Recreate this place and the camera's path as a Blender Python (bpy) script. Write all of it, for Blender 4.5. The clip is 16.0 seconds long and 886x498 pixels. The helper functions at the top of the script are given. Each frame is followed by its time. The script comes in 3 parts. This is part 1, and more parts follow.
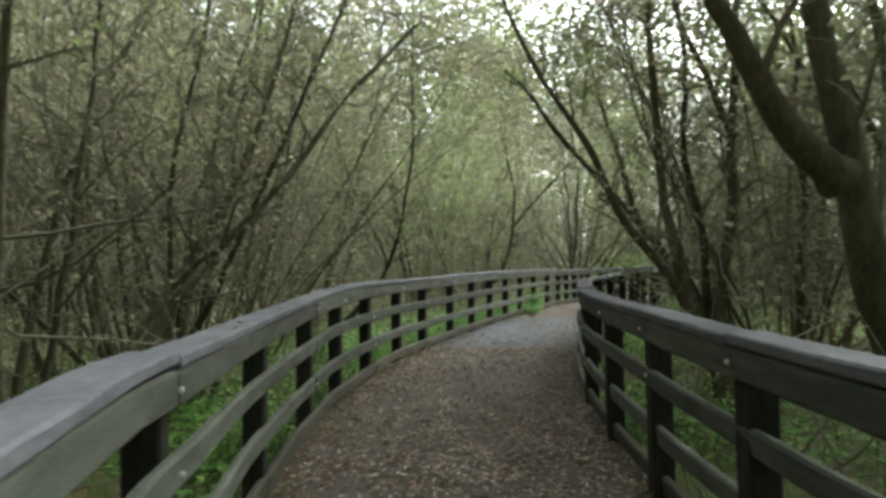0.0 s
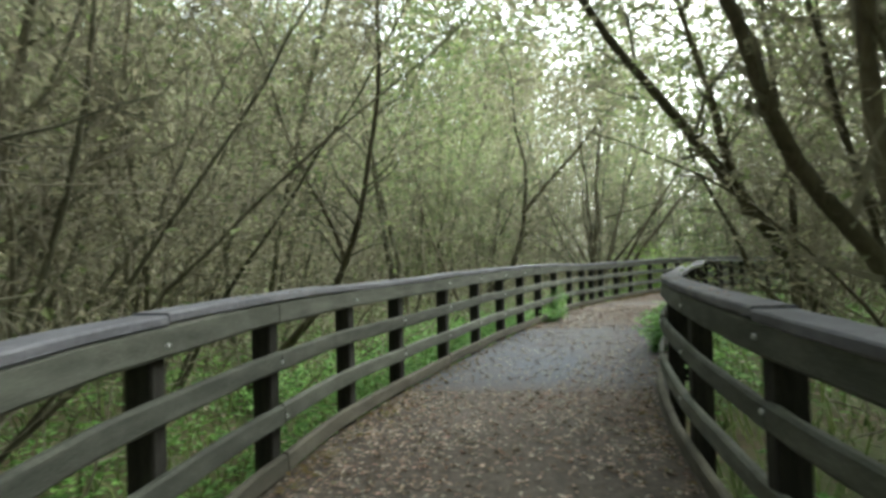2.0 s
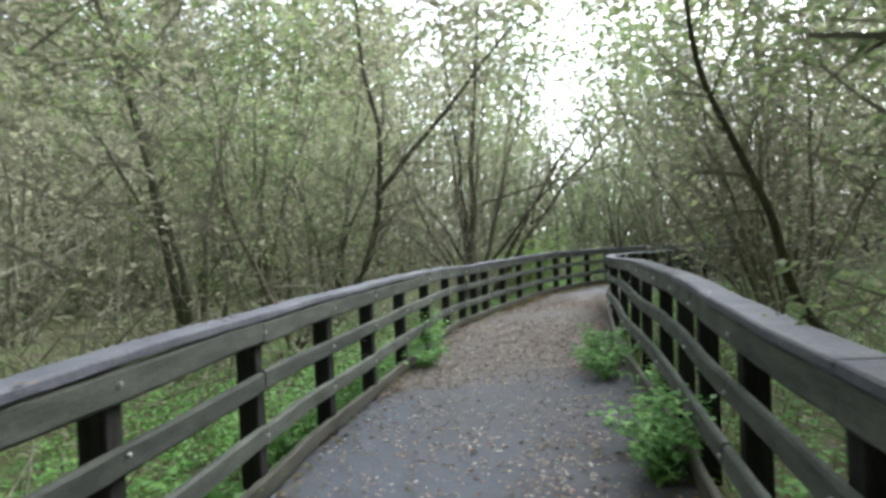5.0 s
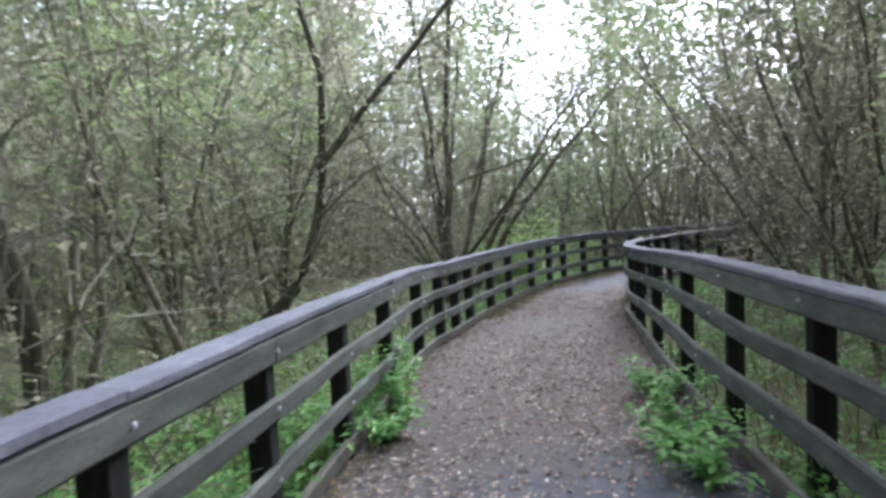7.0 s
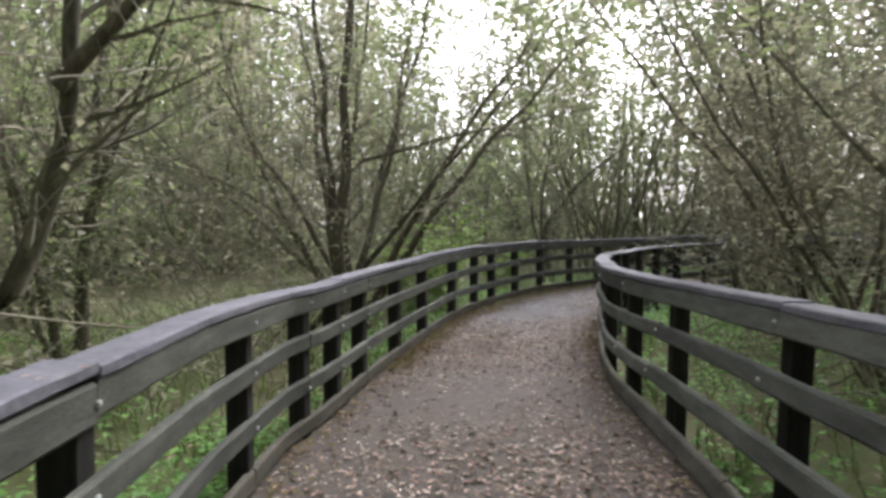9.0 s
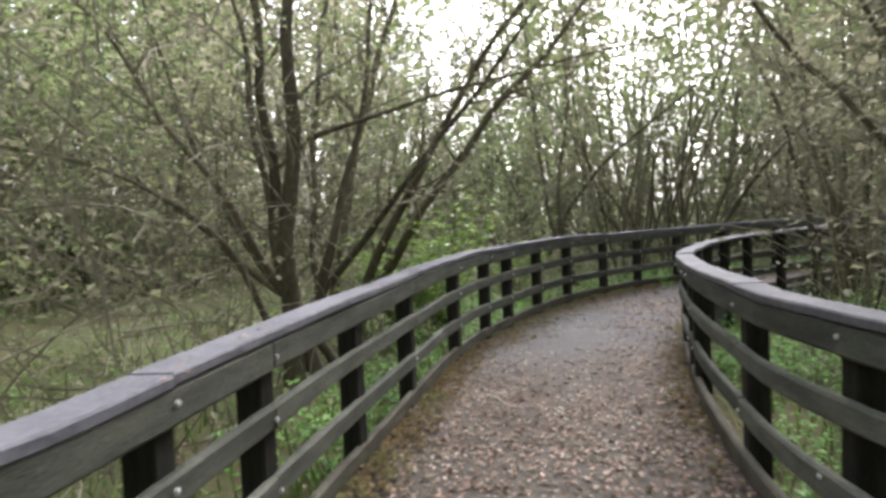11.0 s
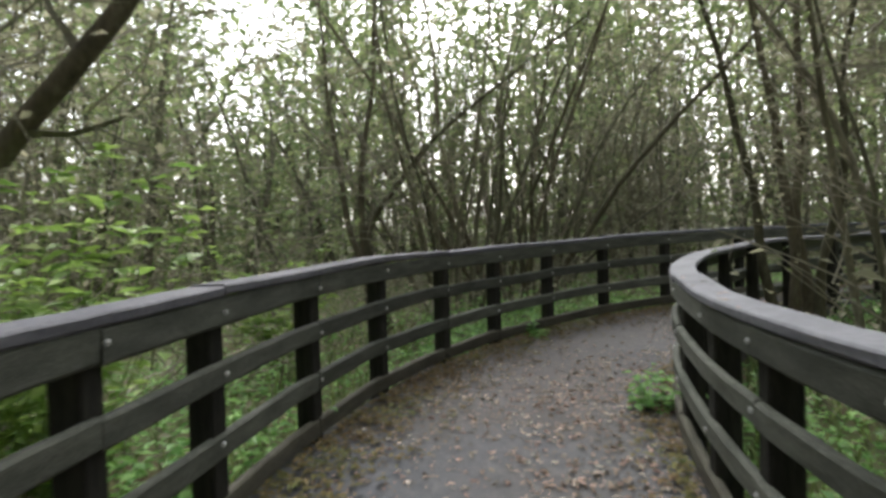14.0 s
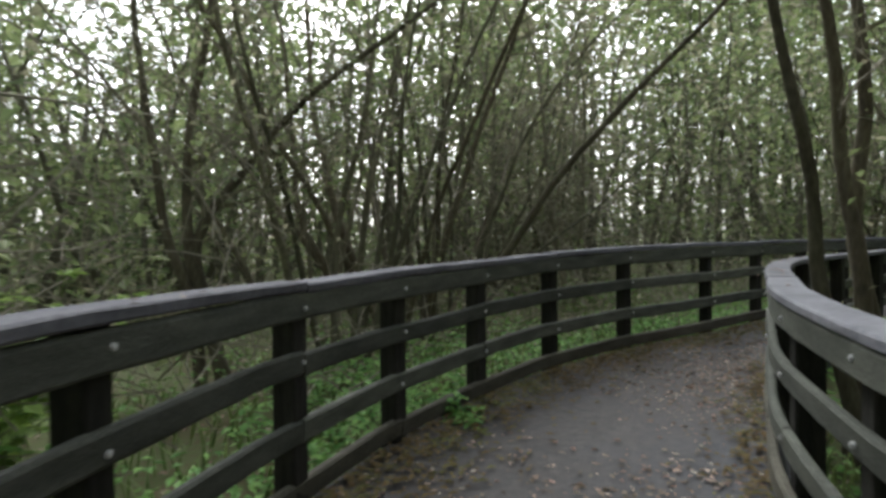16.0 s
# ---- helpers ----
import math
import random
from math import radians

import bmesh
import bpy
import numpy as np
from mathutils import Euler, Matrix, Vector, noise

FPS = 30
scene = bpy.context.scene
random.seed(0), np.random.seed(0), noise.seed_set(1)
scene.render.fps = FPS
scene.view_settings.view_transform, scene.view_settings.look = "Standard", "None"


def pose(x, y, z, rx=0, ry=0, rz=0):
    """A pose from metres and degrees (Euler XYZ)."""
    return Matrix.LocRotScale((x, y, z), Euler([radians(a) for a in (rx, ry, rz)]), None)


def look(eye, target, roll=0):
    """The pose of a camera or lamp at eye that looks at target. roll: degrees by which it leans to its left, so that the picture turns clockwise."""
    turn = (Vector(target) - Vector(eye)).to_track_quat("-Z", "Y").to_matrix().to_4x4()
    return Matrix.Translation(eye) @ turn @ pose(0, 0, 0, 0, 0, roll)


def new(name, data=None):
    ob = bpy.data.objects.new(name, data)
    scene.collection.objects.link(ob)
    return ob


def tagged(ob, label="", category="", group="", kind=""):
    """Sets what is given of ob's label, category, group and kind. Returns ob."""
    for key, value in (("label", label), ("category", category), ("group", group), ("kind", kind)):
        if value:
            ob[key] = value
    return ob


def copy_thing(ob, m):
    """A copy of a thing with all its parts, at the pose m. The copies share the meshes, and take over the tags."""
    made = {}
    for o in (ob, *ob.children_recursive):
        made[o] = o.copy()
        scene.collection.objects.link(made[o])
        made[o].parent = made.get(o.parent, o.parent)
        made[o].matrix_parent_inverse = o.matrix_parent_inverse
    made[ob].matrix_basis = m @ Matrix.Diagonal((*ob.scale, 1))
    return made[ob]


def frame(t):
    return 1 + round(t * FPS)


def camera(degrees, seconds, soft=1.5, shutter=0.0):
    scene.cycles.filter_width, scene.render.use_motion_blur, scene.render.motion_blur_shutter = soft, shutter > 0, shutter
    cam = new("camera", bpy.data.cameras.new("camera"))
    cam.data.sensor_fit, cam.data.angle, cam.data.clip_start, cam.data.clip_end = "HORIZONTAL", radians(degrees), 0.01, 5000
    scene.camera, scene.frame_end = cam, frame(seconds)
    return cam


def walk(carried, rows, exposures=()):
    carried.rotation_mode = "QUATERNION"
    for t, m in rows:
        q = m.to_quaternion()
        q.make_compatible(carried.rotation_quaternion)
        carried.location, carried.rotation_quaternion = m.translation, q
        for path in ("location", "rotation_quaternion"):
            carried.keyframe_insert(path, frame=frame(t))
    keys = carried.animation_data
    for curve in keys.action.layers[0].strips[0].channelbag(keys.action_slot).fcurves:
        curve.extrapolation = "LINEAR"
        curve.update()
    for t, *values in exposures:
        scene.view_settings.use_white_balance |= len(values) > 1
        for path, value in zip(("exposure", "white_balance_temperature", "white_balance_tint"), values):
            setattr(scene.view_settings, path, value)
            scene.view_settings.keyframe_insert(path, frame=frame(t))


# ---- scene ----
cam = camera(70.1, 16.0, soft=3.2, shutter=0.4)
PATH = [
    (0, (0.975, -2.684, 1.304), (0.716, -0.701, 1.345), -0.5),
    (0.5, (0.905, -1.809, 1.266), (0.647, 0.174, 1.303), -1.4),
    (1, (0.851, -0.893, 1.263), (0.586, 1.089, 1.301), -2.6),
    (1.5, (0.776, 0.012, 1.256), (0.504, 1.994, 1.292), -2.0),
    (2, (0.684, 0.904, 1.257), (0.415, 2.886, 1.287), -1.6),
    (2.5, (0.585, 1.867, 1.234), (0.356, 3.853, 1.272), -3.6),
    (3, (0.584, 2.658, 1.292), (0.389, 4.648, 1.331), -4.7),
    (3.5, (0.662, 3.434, 1.342), (0.610, 5.433, 1.368), -4.4),
    (4, (0.755, 4.166, 1.389), (0.814, 6.165, 1.400), -3.5),
    (4.5, (0.822, 4.857, 1.421), (0.927, 6.854, 1.410), -2.9),
    (4.7, (0.798, 5.185, 1.420), (0.932, 7.180, 1.410), -2.8),
    (6.8, (1.049, 8.230, 1.496), (1.259, 10.217, 1.416), -4.3),
    (7, (1.068, 8.554, 1.511), (1.308, 10.538, 1.436), -4.1),
    (7.5, (1.225, 9.560, 1.499), (1.549, 11.531, 1.410), -3.5),
    (8, (1.423, 10.509, 1.507), (1.884, 12.452, 1.411), -2.8),
    (8.5, (1.665, 11.339, 1.470), (2.176, 13.271, 1.381), -1.4),
    (8.7, (1.693, 11.655, 1.477), (2.227, 13.580, 1.390), -0.5),
    (11, (2.609, 14.996, 1.464), (3.138, 16.922, 1.361), -2.9),
    (11.5, (2.823, 15.852, 1.430), (3.403, 17.763, 1.308), -3.0),
    (12, (3.126, 16.729, 1.373), (3.801, 18.606, 1.234), -3.5),
    (12.5, (3.540, 17.529, 1.331), (4.400, 19.328, 1.183), -2.8),
    (13, (3.990, 18.278, 1.300), (4.937, 20.034, 1.161), -2.9),
    (13.5, (4.452, 19.012, 1.283), (5.478, 20.725, 1.155), -2.7),
    (14, (4.917, 19.741, 1.302), (6.007, 21.416, 1.217), -1.9),
    (14.5, (5.357, 20.392, 1.304), (6.489, 22.040, 1.245), -1.9),
    (15, (5.807, 21.002, 1.311), (7.024, 22.588, 1.255), -1.7),
    (15.5, (6.217, 21.580, 1.279), (7.508, 23.107, 1.214), -1.2),
    (16, (6.646, 22.125, 1.250), (8.020, 23.577, 1.194), -0.8),
]
EXPOSURES = [(0.0, 1.95, 6400, -2), (2.0, 2.15, 6350, -3), (4.0, 2.05, 6150, -1), (7.0, 2.15, 5450, 14), (8.7, 1.85, 6150, 15), (11.0, 2.05, 6350, 13), (13.5, 1.75, 6450, 8), (15.0, 1.5, 6250, 6), (16.0, 1.4, 6200, 6)]
walk(cam, [(t, look(eye, target, roll)) for t, eye, target, roll in PATH], EXPOSURES)

# ---- world, light ----
world = bpy.data.worlds.new("world")
scene.world = world
world.use_nodes = True
wn = world.node_tree.nodes
sky = wn.new("ShaderNodeTexSky")
sky.sky_type = "NISHITA"
sky.sun_disc = False
sky.sun_elevation, sky.sun_rotation = radians(40), radians(40)
sky.air_density, sky.dust_density = 1.0, 4.0
wn["Background"].inputs["Strength"].default_value = 0.14
# an overcast veil greys the blue of the sky
hsv = wn.new("ShaderNodeHueSaturation")
hsv.inputs["Saturation"].default_value = 0.22
world.node_tree.links.new(sky.outputs[0], hsv.inputs["Color"])
world.node_tree.links.new(hsv.outputs[0], wn["Background"].inputs["Color"])
sun = new("sun", bpy.data.lights.new("sun", "SUN"))
sun.data.energy, sun.data.angle, sun.data.color = 1.5, radians(25), (1.0, 0.97, 0.92)
sun.matrix_world = pose(0, 0, 30, 50, 0, 180 - 40)


# ---- materials ----
def mat(name, colours, scale, rough=0.85, bump=0.3, fine=8.0, stretch=(1, 1, 1), jitter=0.0, spec=0.2, through_light=0.0, island=False):
    """A mottled surface: two noises mix the colours, a finer one gives relief; jitter varies whole pieces."""
    m = bpy.data.materials.new(name)
    m.use_nodes = True
    nt = m.node_tree
    n, l = nt.nodes, nt.links
    b = n["Principled BSDF"]
    tc = n.new("ShaderNodeTexCoord")
    mp = n.new("ShaderNodeMapping")
    mp.inputs["Scale"].default_value = stretch
    l.new(tc.outputs["Object"], mp.inputs[0])
    n1, n2 = n.new("ShaderNodeTexNoise"), n.new("ShaderNodeTexNoise")
    for node, s, d in ((n1, scale, 6), (n2, scale * fine, 4)):
        node.inputs["Scale"].default_value, node.inputs["Detail"].default_value = s, d
        l.new(mp.outputs[0], node.inputs["Vector"])
    mixf = n.new("ShaderNodeMath")
    mixf.operation = "MULTIPLY_ADD"
    mixf.inputs[1].default_value = 0.45
    l.new(n2.outputs[0], mixf.inputs[0])
    half = n.new("ShaderNodeMath")
    half.operation = "MULTIPLY"
    half.inputs[1].default_value = 0.6
    l.new(n1.outputs[0], half.inputs[0])
    l.new(half.outputs[0], mixf.inputs[2])
    ramp = n.new("ShaderNodeValToRGB")
    cr = ramp.color_ramp
    while len(cr.elements) < len(colours):
        cr.elements.new(0.5)
    for i, c in enumerate(colours):
        cr.elements[i].position = 0.3 + 0.42 * i / max(1, len(colours) - 1)
        cr.elements[i].color = (*c, 1)
    l.new(mixf.outputs[0], ramp.inputs[0])
    col = ramp.outputs[0]
    if jitter:
        rnd = n.new("ShaderNodeNewGeometry") if island else n.new("ShaderNodeObjectInfo")
        hs = n.new("ShaderNodeHueSaturation")
        mr = n.new("ShaderNodeMapRange")
        mr.inputs[3].default_value, mr.inputs[4].default_value = 1 - jitter, 1 + jitter
        l.new(rnd.outputs["Random Per Island" if island else "Random"], mr.inputs[0])
        l.new(mr.outputs[0], hs.inputs["Value"])
        mh = n.new("ShaderNodeMapRange")
        mh.inputs[3].default_value, mh.inputs[4].default_value = 0.5 + jitter * 0.05, 0.5 - jitter * 0.05
        l.new(rnd.outputs["Random Per Island" if island else "Random"], mh.inputs[0])
        l.new(mh.outputs[0], hs.inputs["Hue"])
        l.new(col, hs.inputs["Color"])
        col = hs.outputs[0]
    l.new(col, b.inputs["Base Color"])
    b.inputs["Roughness"].default_value = rough
    b.inputs["Specular IOR Level"].default_value = spec
    if bump:
        bp = n.new("ShaderNodeBump")
        bp.inputs["Strength"].default_value = bump
        bp.inputs["Distance"].default_value = 0.02
        l.new(mixf.outputs[0], bp.inputs["Height"])
        l.new(bp.outputs[0], b.inputs["Normal"])
    if through_light:
        tr, ms = n.new("ShaderNodeBsdfTranslucent"), n.new("ShaderNodeMixShader")
        l.new(col, tr.inputs[0])
        ms.inputs[0].default_value = through_light
        l.new(b.outputs[0], ms.inputs[1])
        l.new(tr.outputs[0], ms.inputs[2])
        l.new(ms.outputs[0], n["Material Output"].inputs[0])
    return m


M_RAIL = mat("weathered_rail", [(0.042, 0.045, 0.038), (0.08, 0.085, 0.072), (0.14, 0.144, 0.123)], 3, 0.8, 0.35, 14, (1, 1, 5), 0.25)
# weathered cap timber, its colour lightened and blued for skylight on the top
M_CAP = mat("weathered_skylit_cap", [(0.08, 0.08, 0.095), (0.13, 0.13, 0.15), (0.19, 0.188, 0.21)], 3, 0.8, 0.35, 12, (1, 1, 1), 0.22, 0.2)
M_KERB = mat("kerb_timber", [(0.04, 0.037, 0.03), (0.078, 0.073, 0.058), (0.122, 0.117, 0.092)], 3, 0.85, 0.4, 12, (1, 1, 4), 0.2)
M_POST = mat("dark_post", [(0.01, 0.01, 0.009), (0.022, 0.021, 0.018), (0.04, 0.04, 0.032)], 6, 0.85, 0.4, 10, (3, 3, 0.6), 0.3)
M_BOLT = mat("galvanised_bolt", [(0.45, 0.46, 0.46), (0.6, 0.6, 0.6)], 60, 0.4, 0)
M_BARK = mat("bark", [(0.06, 0.058, 0.04), (0.125, 0.117, 0.08), (0.21, 0.2, 0.145)], 4, 0.9, 0.7, 9, (1, 1, 0.35), 0.3)
M_BARK_DARK = mat("bark_dark", [(0.04, 0.036, 0.025), (0.1, 0.088, 0.06), (0.17, 0.158, 0.11)], 4, 0.9, 0.7, 9, (1, 1, 0.35), 0.3)
M_TWIG = mat("twigs", [(0.12, 0.109, 0.08), (0.2, 0.184, 0.14), (0.29, 0.27, 0.21)], 2, 0.9, 0, 8, (1, 1, 1), 0.3)
M_LEAF = mat("leaves", [(0.14, 0.18, 0.08), (0.2, 0.25, 0.11), (0.27, 0.325, 0.16)], 1.2, 0.6, 0, 6, (1, 1, 1), 0.35, 0.3, 0.5, True)
M_LEAF_OLIVE = mat("olive_leaves", [(0.19, 0.185, 0.12), (0.27, 0.262, 0.175), (0.355, 0.345, 0.245)], 1.0, 0.6, 0, 6, (1, 1, 1), 0.35, 0.3, 0.5, True)
M_NETTLE = mat("undergrowth_leaves", [(0.1, 0.22, 0.05), (0.17, 0.35, 0.085), (0.26, 0.45, 0.14)], 2.5, 0.55, 0, 6, (1, 1, 1), 0.3, 0.3, 0.35, True)
M_SHRUB = mat("shrub_leaves", [(0.15, 0.24, 0.05), (0.22, 0.34, 0.08), (0.31, 0.43, 0.13)], 2.5, 0.5, 0, 6, (1, 1, 1), 0.3, 0.3, 0.5, True)
M_GRASS = mat("grass_blades", [(0.09, 0.14, 0.04), (0.15, 0.21, 0.07), (0.22, 0.27, 0.11)], 1.2, 0.7, 0, 6, (1, 1, 1), 0.3, 0.2, 0.3, True)
M_GROUND = mat("woodland_ground", [(0.05, 0.042, 0.025), (0.1, 0.085, 0.045), (0.09, 0.115, 0.045), (0.14, 0.12, 0.075)], 0.8, 0.95, 0.6, 14)
M_LITTER = mat("fallen_leaves", [(0.1, 0.066, 0.048), (0.2, 0.142, 0.105), (0.4, 0.335, 0.275)], 2.5, 0.8, 0, 5, (1, 1, 1), 0.65, 0.3, 0.0, True)
M_PALE = mat("pale_dead_leaves", [(0.22, 0.18, 0.14), (0.34, 0.295, 0.245), (0.47, 0.43, 0.38)], 2.5, 0.8, 0, 5, (1, 1, 1), 0.4, 0.3, 0.0, True)
M_MOSS = mat("moss_and_litter", [(0.09, 0.06, 0.03), (0.15, 0.11, 0.05), (0.12, 0.15, 0.05)], 1.6, 0.95, 0.5, 8, (1, 1, 1), 0.3, 0.2, 0.0, True)


def path_material():
    m = mat("path_surface", [(0.045, 0.038, 0.032), (0.085, 0.071, 0.059), (0.14, 0.117, 0.097)], 14, 0.85, 0.7, 9)
    n, l = m.node_tree.nodes, m.node_tree.links
    b = n["Principled BSDF"]
    old = b.inputs["Base Color"].links[0].from_socket
    tc, big = n.new("ShaderNodeTexCoord"), n.new("ShaderNodeTexNoise")
    big.inputs["Scale"].default_value, big.inputs["Detail"].default_value = 0.35, 4
    l.new(tc.outputs["Object"], big.inputs["Vector"])
    ramp = n.new("ShaderNodeValToRGB")
    ramp.color_ramp.elements[0].position, ramp.color_ramp.elements[1].position = 0.45, 0.6
    # the stretch between 7.5 and 12 m along is worn to bare grey
    sep = n.new("ShaderNodeSeparateXYZ")
    l.new(tc.outputs["Object"], sep.inputs[0])
    curve = n.new("ShaderNodeFloatCurve")
    pts = curve.mapping.curves[0].points
    pts[0].location, pts[1].location = (0, 0), (1, 0.35)
    for at, v in ((0.25, 0.0), (0.29, 0.9), (0.44, 0.9), (0.49, 0.05), (0.76, 0.05), (0.82, 0.5)):
        pts.new(at, v)
    curve.mapping.update()
    yy = n.new("ShaderNodeMath")
    yy.operation = "MULTIPLY"
    yy.inputs[1].default_value = 1 / 26
    l.new(sep.outputs["Y"], yy.inputs[0])
    l.new(yy.outputs[0], curve.inputs["Value"])
    mx = n.new("ShaderNodeMath")
    mx.operation = "MULTIPLY_ADD"
    mx.inputs[2].default_value = 0.08
    mix = n.new("ShaderNodeMix")
    mix.data_type = "RGBA"
    l.new(big.outputs[0], ramp.inputs[0])
    soft = n.new("ShaderNodeMapRange")
    soft.inputs[1].default_value, soft.inputs[2].default_value, soft.inputs[3].default_value, soft.inputs[4].default_value = 0, 1, 0.55, 1.1
    l.new(ramp.outputs[0], soft.inputs[0])
    l.new(soft.outputs[0], mx.inputs[0])
    l.new(curve.outputs[0], mx.inputs[1])
    l.new(mx.outputs[0], mix.inputs[0])
    l.new(old, mix.inputs[6])
    mix.inputs[7].default_value = (0.085, 0.096, 0.122, 1)
    l.new(mix.outputs[2], b.inputs["Base Color"])
    return m


M_PATH = path_material()


# ---- building helpers ----
class Buf:
    """Collects vertices and faces for one mesh."""

    def __init__(self):
        self.v, self.f = [], []

    def tube(self, pts, radii, sides=6, cap=False):
        base = len(self.v)
        up = Vector((0.31, 0.2, 0.93))
        for i, p in enumerate(pts):
            d = (pts[min(i + 1, len(pts) - 1)] - pts[max(i - 1, 0)]).normalized()
            a = d.cross(up if abs(d.dot(up)) < 0.95 else Vector((1, 0, 0))).normalized()
            c = d.cross(a)
            for k in range(sides):
                w = 2 * math.pi * k / sides
                self.v.append(p + (a * math.cos(w) + c * math.sin(w)) * radii[i])
        for i in range(len(pts) - 1):
            for k in range(sides):
                q = base + i * sides
                self.f.append((q + k, q + (k + 1) % sides, q + sides + (k + 1) % sides, q + sides + k))
        if cap:
            self.f.append(tuple(base + k for k in range(sides)))
            self.f.append(tuple(base + (len(pts) - 1) * sides + k for k in reversed(range(sides))))

    def leaf(self, p, size, rng, flat=0.0, fold=0.25):
        """A folded pointed leaf of two triangles pairs."""
        a = rng.uniform(0, 6.283)
        t = Vector((math.cos(a), math.sin(a), rng.uniform(-0.9, 0.5) * (1 - flat))).normalized()
        s = t.cross(Vector((rng.uniform(-0.6, 0.6) * (1 - flat), rng.uniform(-0.6, 0.6) * (1 - flat), 1))).normalized()
        u = s.cross(t)
        b = len(self.v)
        h = size * 0.5
        self.v += [p, p + t * h + s * h * 0.55 + u * h * fold, p + t * size, p + t * h - s * h * 0.55 + u * h * fold]
        self.f += [(b, b + 1, b + 2), (b, b + 2, b + 3)]

    def mesh(self, name, material, smooth=False):
        me = bpy.data.meshes.new(name)
        me.from_pydata([tuple(x) for x in self.v], [], self.f)
        me.materials.append(material)
        if smooth:
            me.polygons.foreach_set("use_smooth", [True] * len(me.polygons))
        me.update()
        return me


def child(name, data, parent, label="", kind=""):
    ob = new(name, data)
    ob.parent = parent
    return tagged(ob, label, kind=kind)


# ---- plan: the path's two edges ----
# the left edge is given post by post
LEFT = [(1.60, -6.98), (1.33, -5.71), (1.07, -4.54), (0.77, -3.38), (0.44, -2.23), (0.01, -1.17), (-0.37, 0.22), (-0.60, 1.53), (-0.75, 2.83), (-0.76, 4.10), (-0.71, 5.35), (-0.55, 6.46), (-0.31, 7.73), (-0.07, 8.92), (0.18, 10.12), (0.49, 11.28), (0.80, 12.48), (1.13, 13.61), (1.47, 15.08), (1.84, 16.20), (2.10, 16.67), (2.44, 17.41), (2.89, 18.34), (3.44, 19.37), (4.14, 20.69), (4.82, 21.70), (5.35, 22.31), (6.12, 23.15), (6.97, 23.89), (7.90, 24.52), (8.84, 24.95), (9.91, 25.29), (11.09, 25.52), (12.40, 25.55), (13.88, 25.36), (15.10, 25.32), (16.28, 25.16), (17.46, 24.93), (18.63, 24.67), (19.80, 24.40)]
LEFT_LEAN = [0.10, 0.10, 0.10, 0.10, 0.09, 0.03, -0.03, -0.03, 0.00, 0.03, 0.02, 0.00, -0.02, -0.02, -0.03, -0.04, -0.04, -0.03, -0.02, -0.03, -0.03, -0.03, -0.04, -0.04, -0.05, -0.05, -0.05, -0.04, -0.04, -0.05, -0.05, -0.04, -0.00, 0.02, 0.02, 0.00, 0.00, 0.00, 0.00, 0.00]
LEFT_LIFT = [0.010, 0.010, 0.010, 0.010, 0.012, 0.010, -0.000, 0.011, 0.037, 0.049, 0.047, 0.045, 0.048, 0.056, 0.063, 0.065, 0.068, 0.067, 0.048, 0.025, 0.016, 0.016, 0.021, 0.023, 0.030, 0.044, 0.040, 0.033, 0.032, 0.022, 0.014, 0.013, 0.022, 0.037, 0.043, 0.034, 0.030, 0.030, 0.030, 0.030]
RIGHT = [(3.4, -7.0), (2.7, -4.5), (2.15, -2), (1.85, -.3), (1.7, .9), (1.57, 2.3), (1.53, 3.2), (1.53, 4.2), (1.57, 5.1), (1.75, 6.6), (1.96, 7.5), (2.26, 8.6), (2.61, 9.9), (3.0, 11.5), (3.25, 12.6), (3.52, 13.55), (4.0, 15.1), (4.57, 16.9), (4.8, 17.45), (5.08, 18.0), (5.45, 18.7), (5.83, 19.3), (6.5, 20.35), (6.75, 20.68), (7.27, 21.3), (8.25, 22.25), (8.75, 22.62), (9.75, 23.2), (10.4, 23.44), (11.75, 23.92), (13.2, 24.15), (15, 24.1), (17, 23.8), (21.0, 22.9)]


def spline(points, soften):
    """A line through the points, a sample every 5 cm: smooth, or straight from post to post with barely softened corners."""
    p = np.array(points, float)
    q = np.vstack([2 * p[0] - p[1], p, 2 * p[-1] - p[-2]])
    out = []
    for i in range(1, len(q) - 2) if soften > 9 else ():
        a, b, c, d = q[i - 1:i + 3]
        for u in np.arange(40) / 40:
            out.append(0.5 * (2 * b + (c - a) * u + (2 * a - 5 * b + 4 * c - d) * u * u + (3 * b - a - 3 * c + d) * u ** 3))
    out = np.array(out + [p[-1]]) if soften > 9 else p
    s = np.r_[0, np.cumsum(np.hypot(*np.diff(out, axis=0).T))]
    ss = np.arange(0, s[-1], 0.05)
    o = np.c_[np.interp(ss, s, out[:, 0]), np.interp(ss, s, out[:, 1])]
    k = np.hanning(soften)
    k /= k.sum()
    res = o.copy()
    for c in (0, 1):
        h = soften // 2
        pad = np.r_[2 * o[0, c] - o[h:0:-1, c], o[:, c], 2 * o[-1, c] - o[-2:-h - 2:-1, c]]
        res[:, c] = np.convolve(pad, k, "valid")
    return res


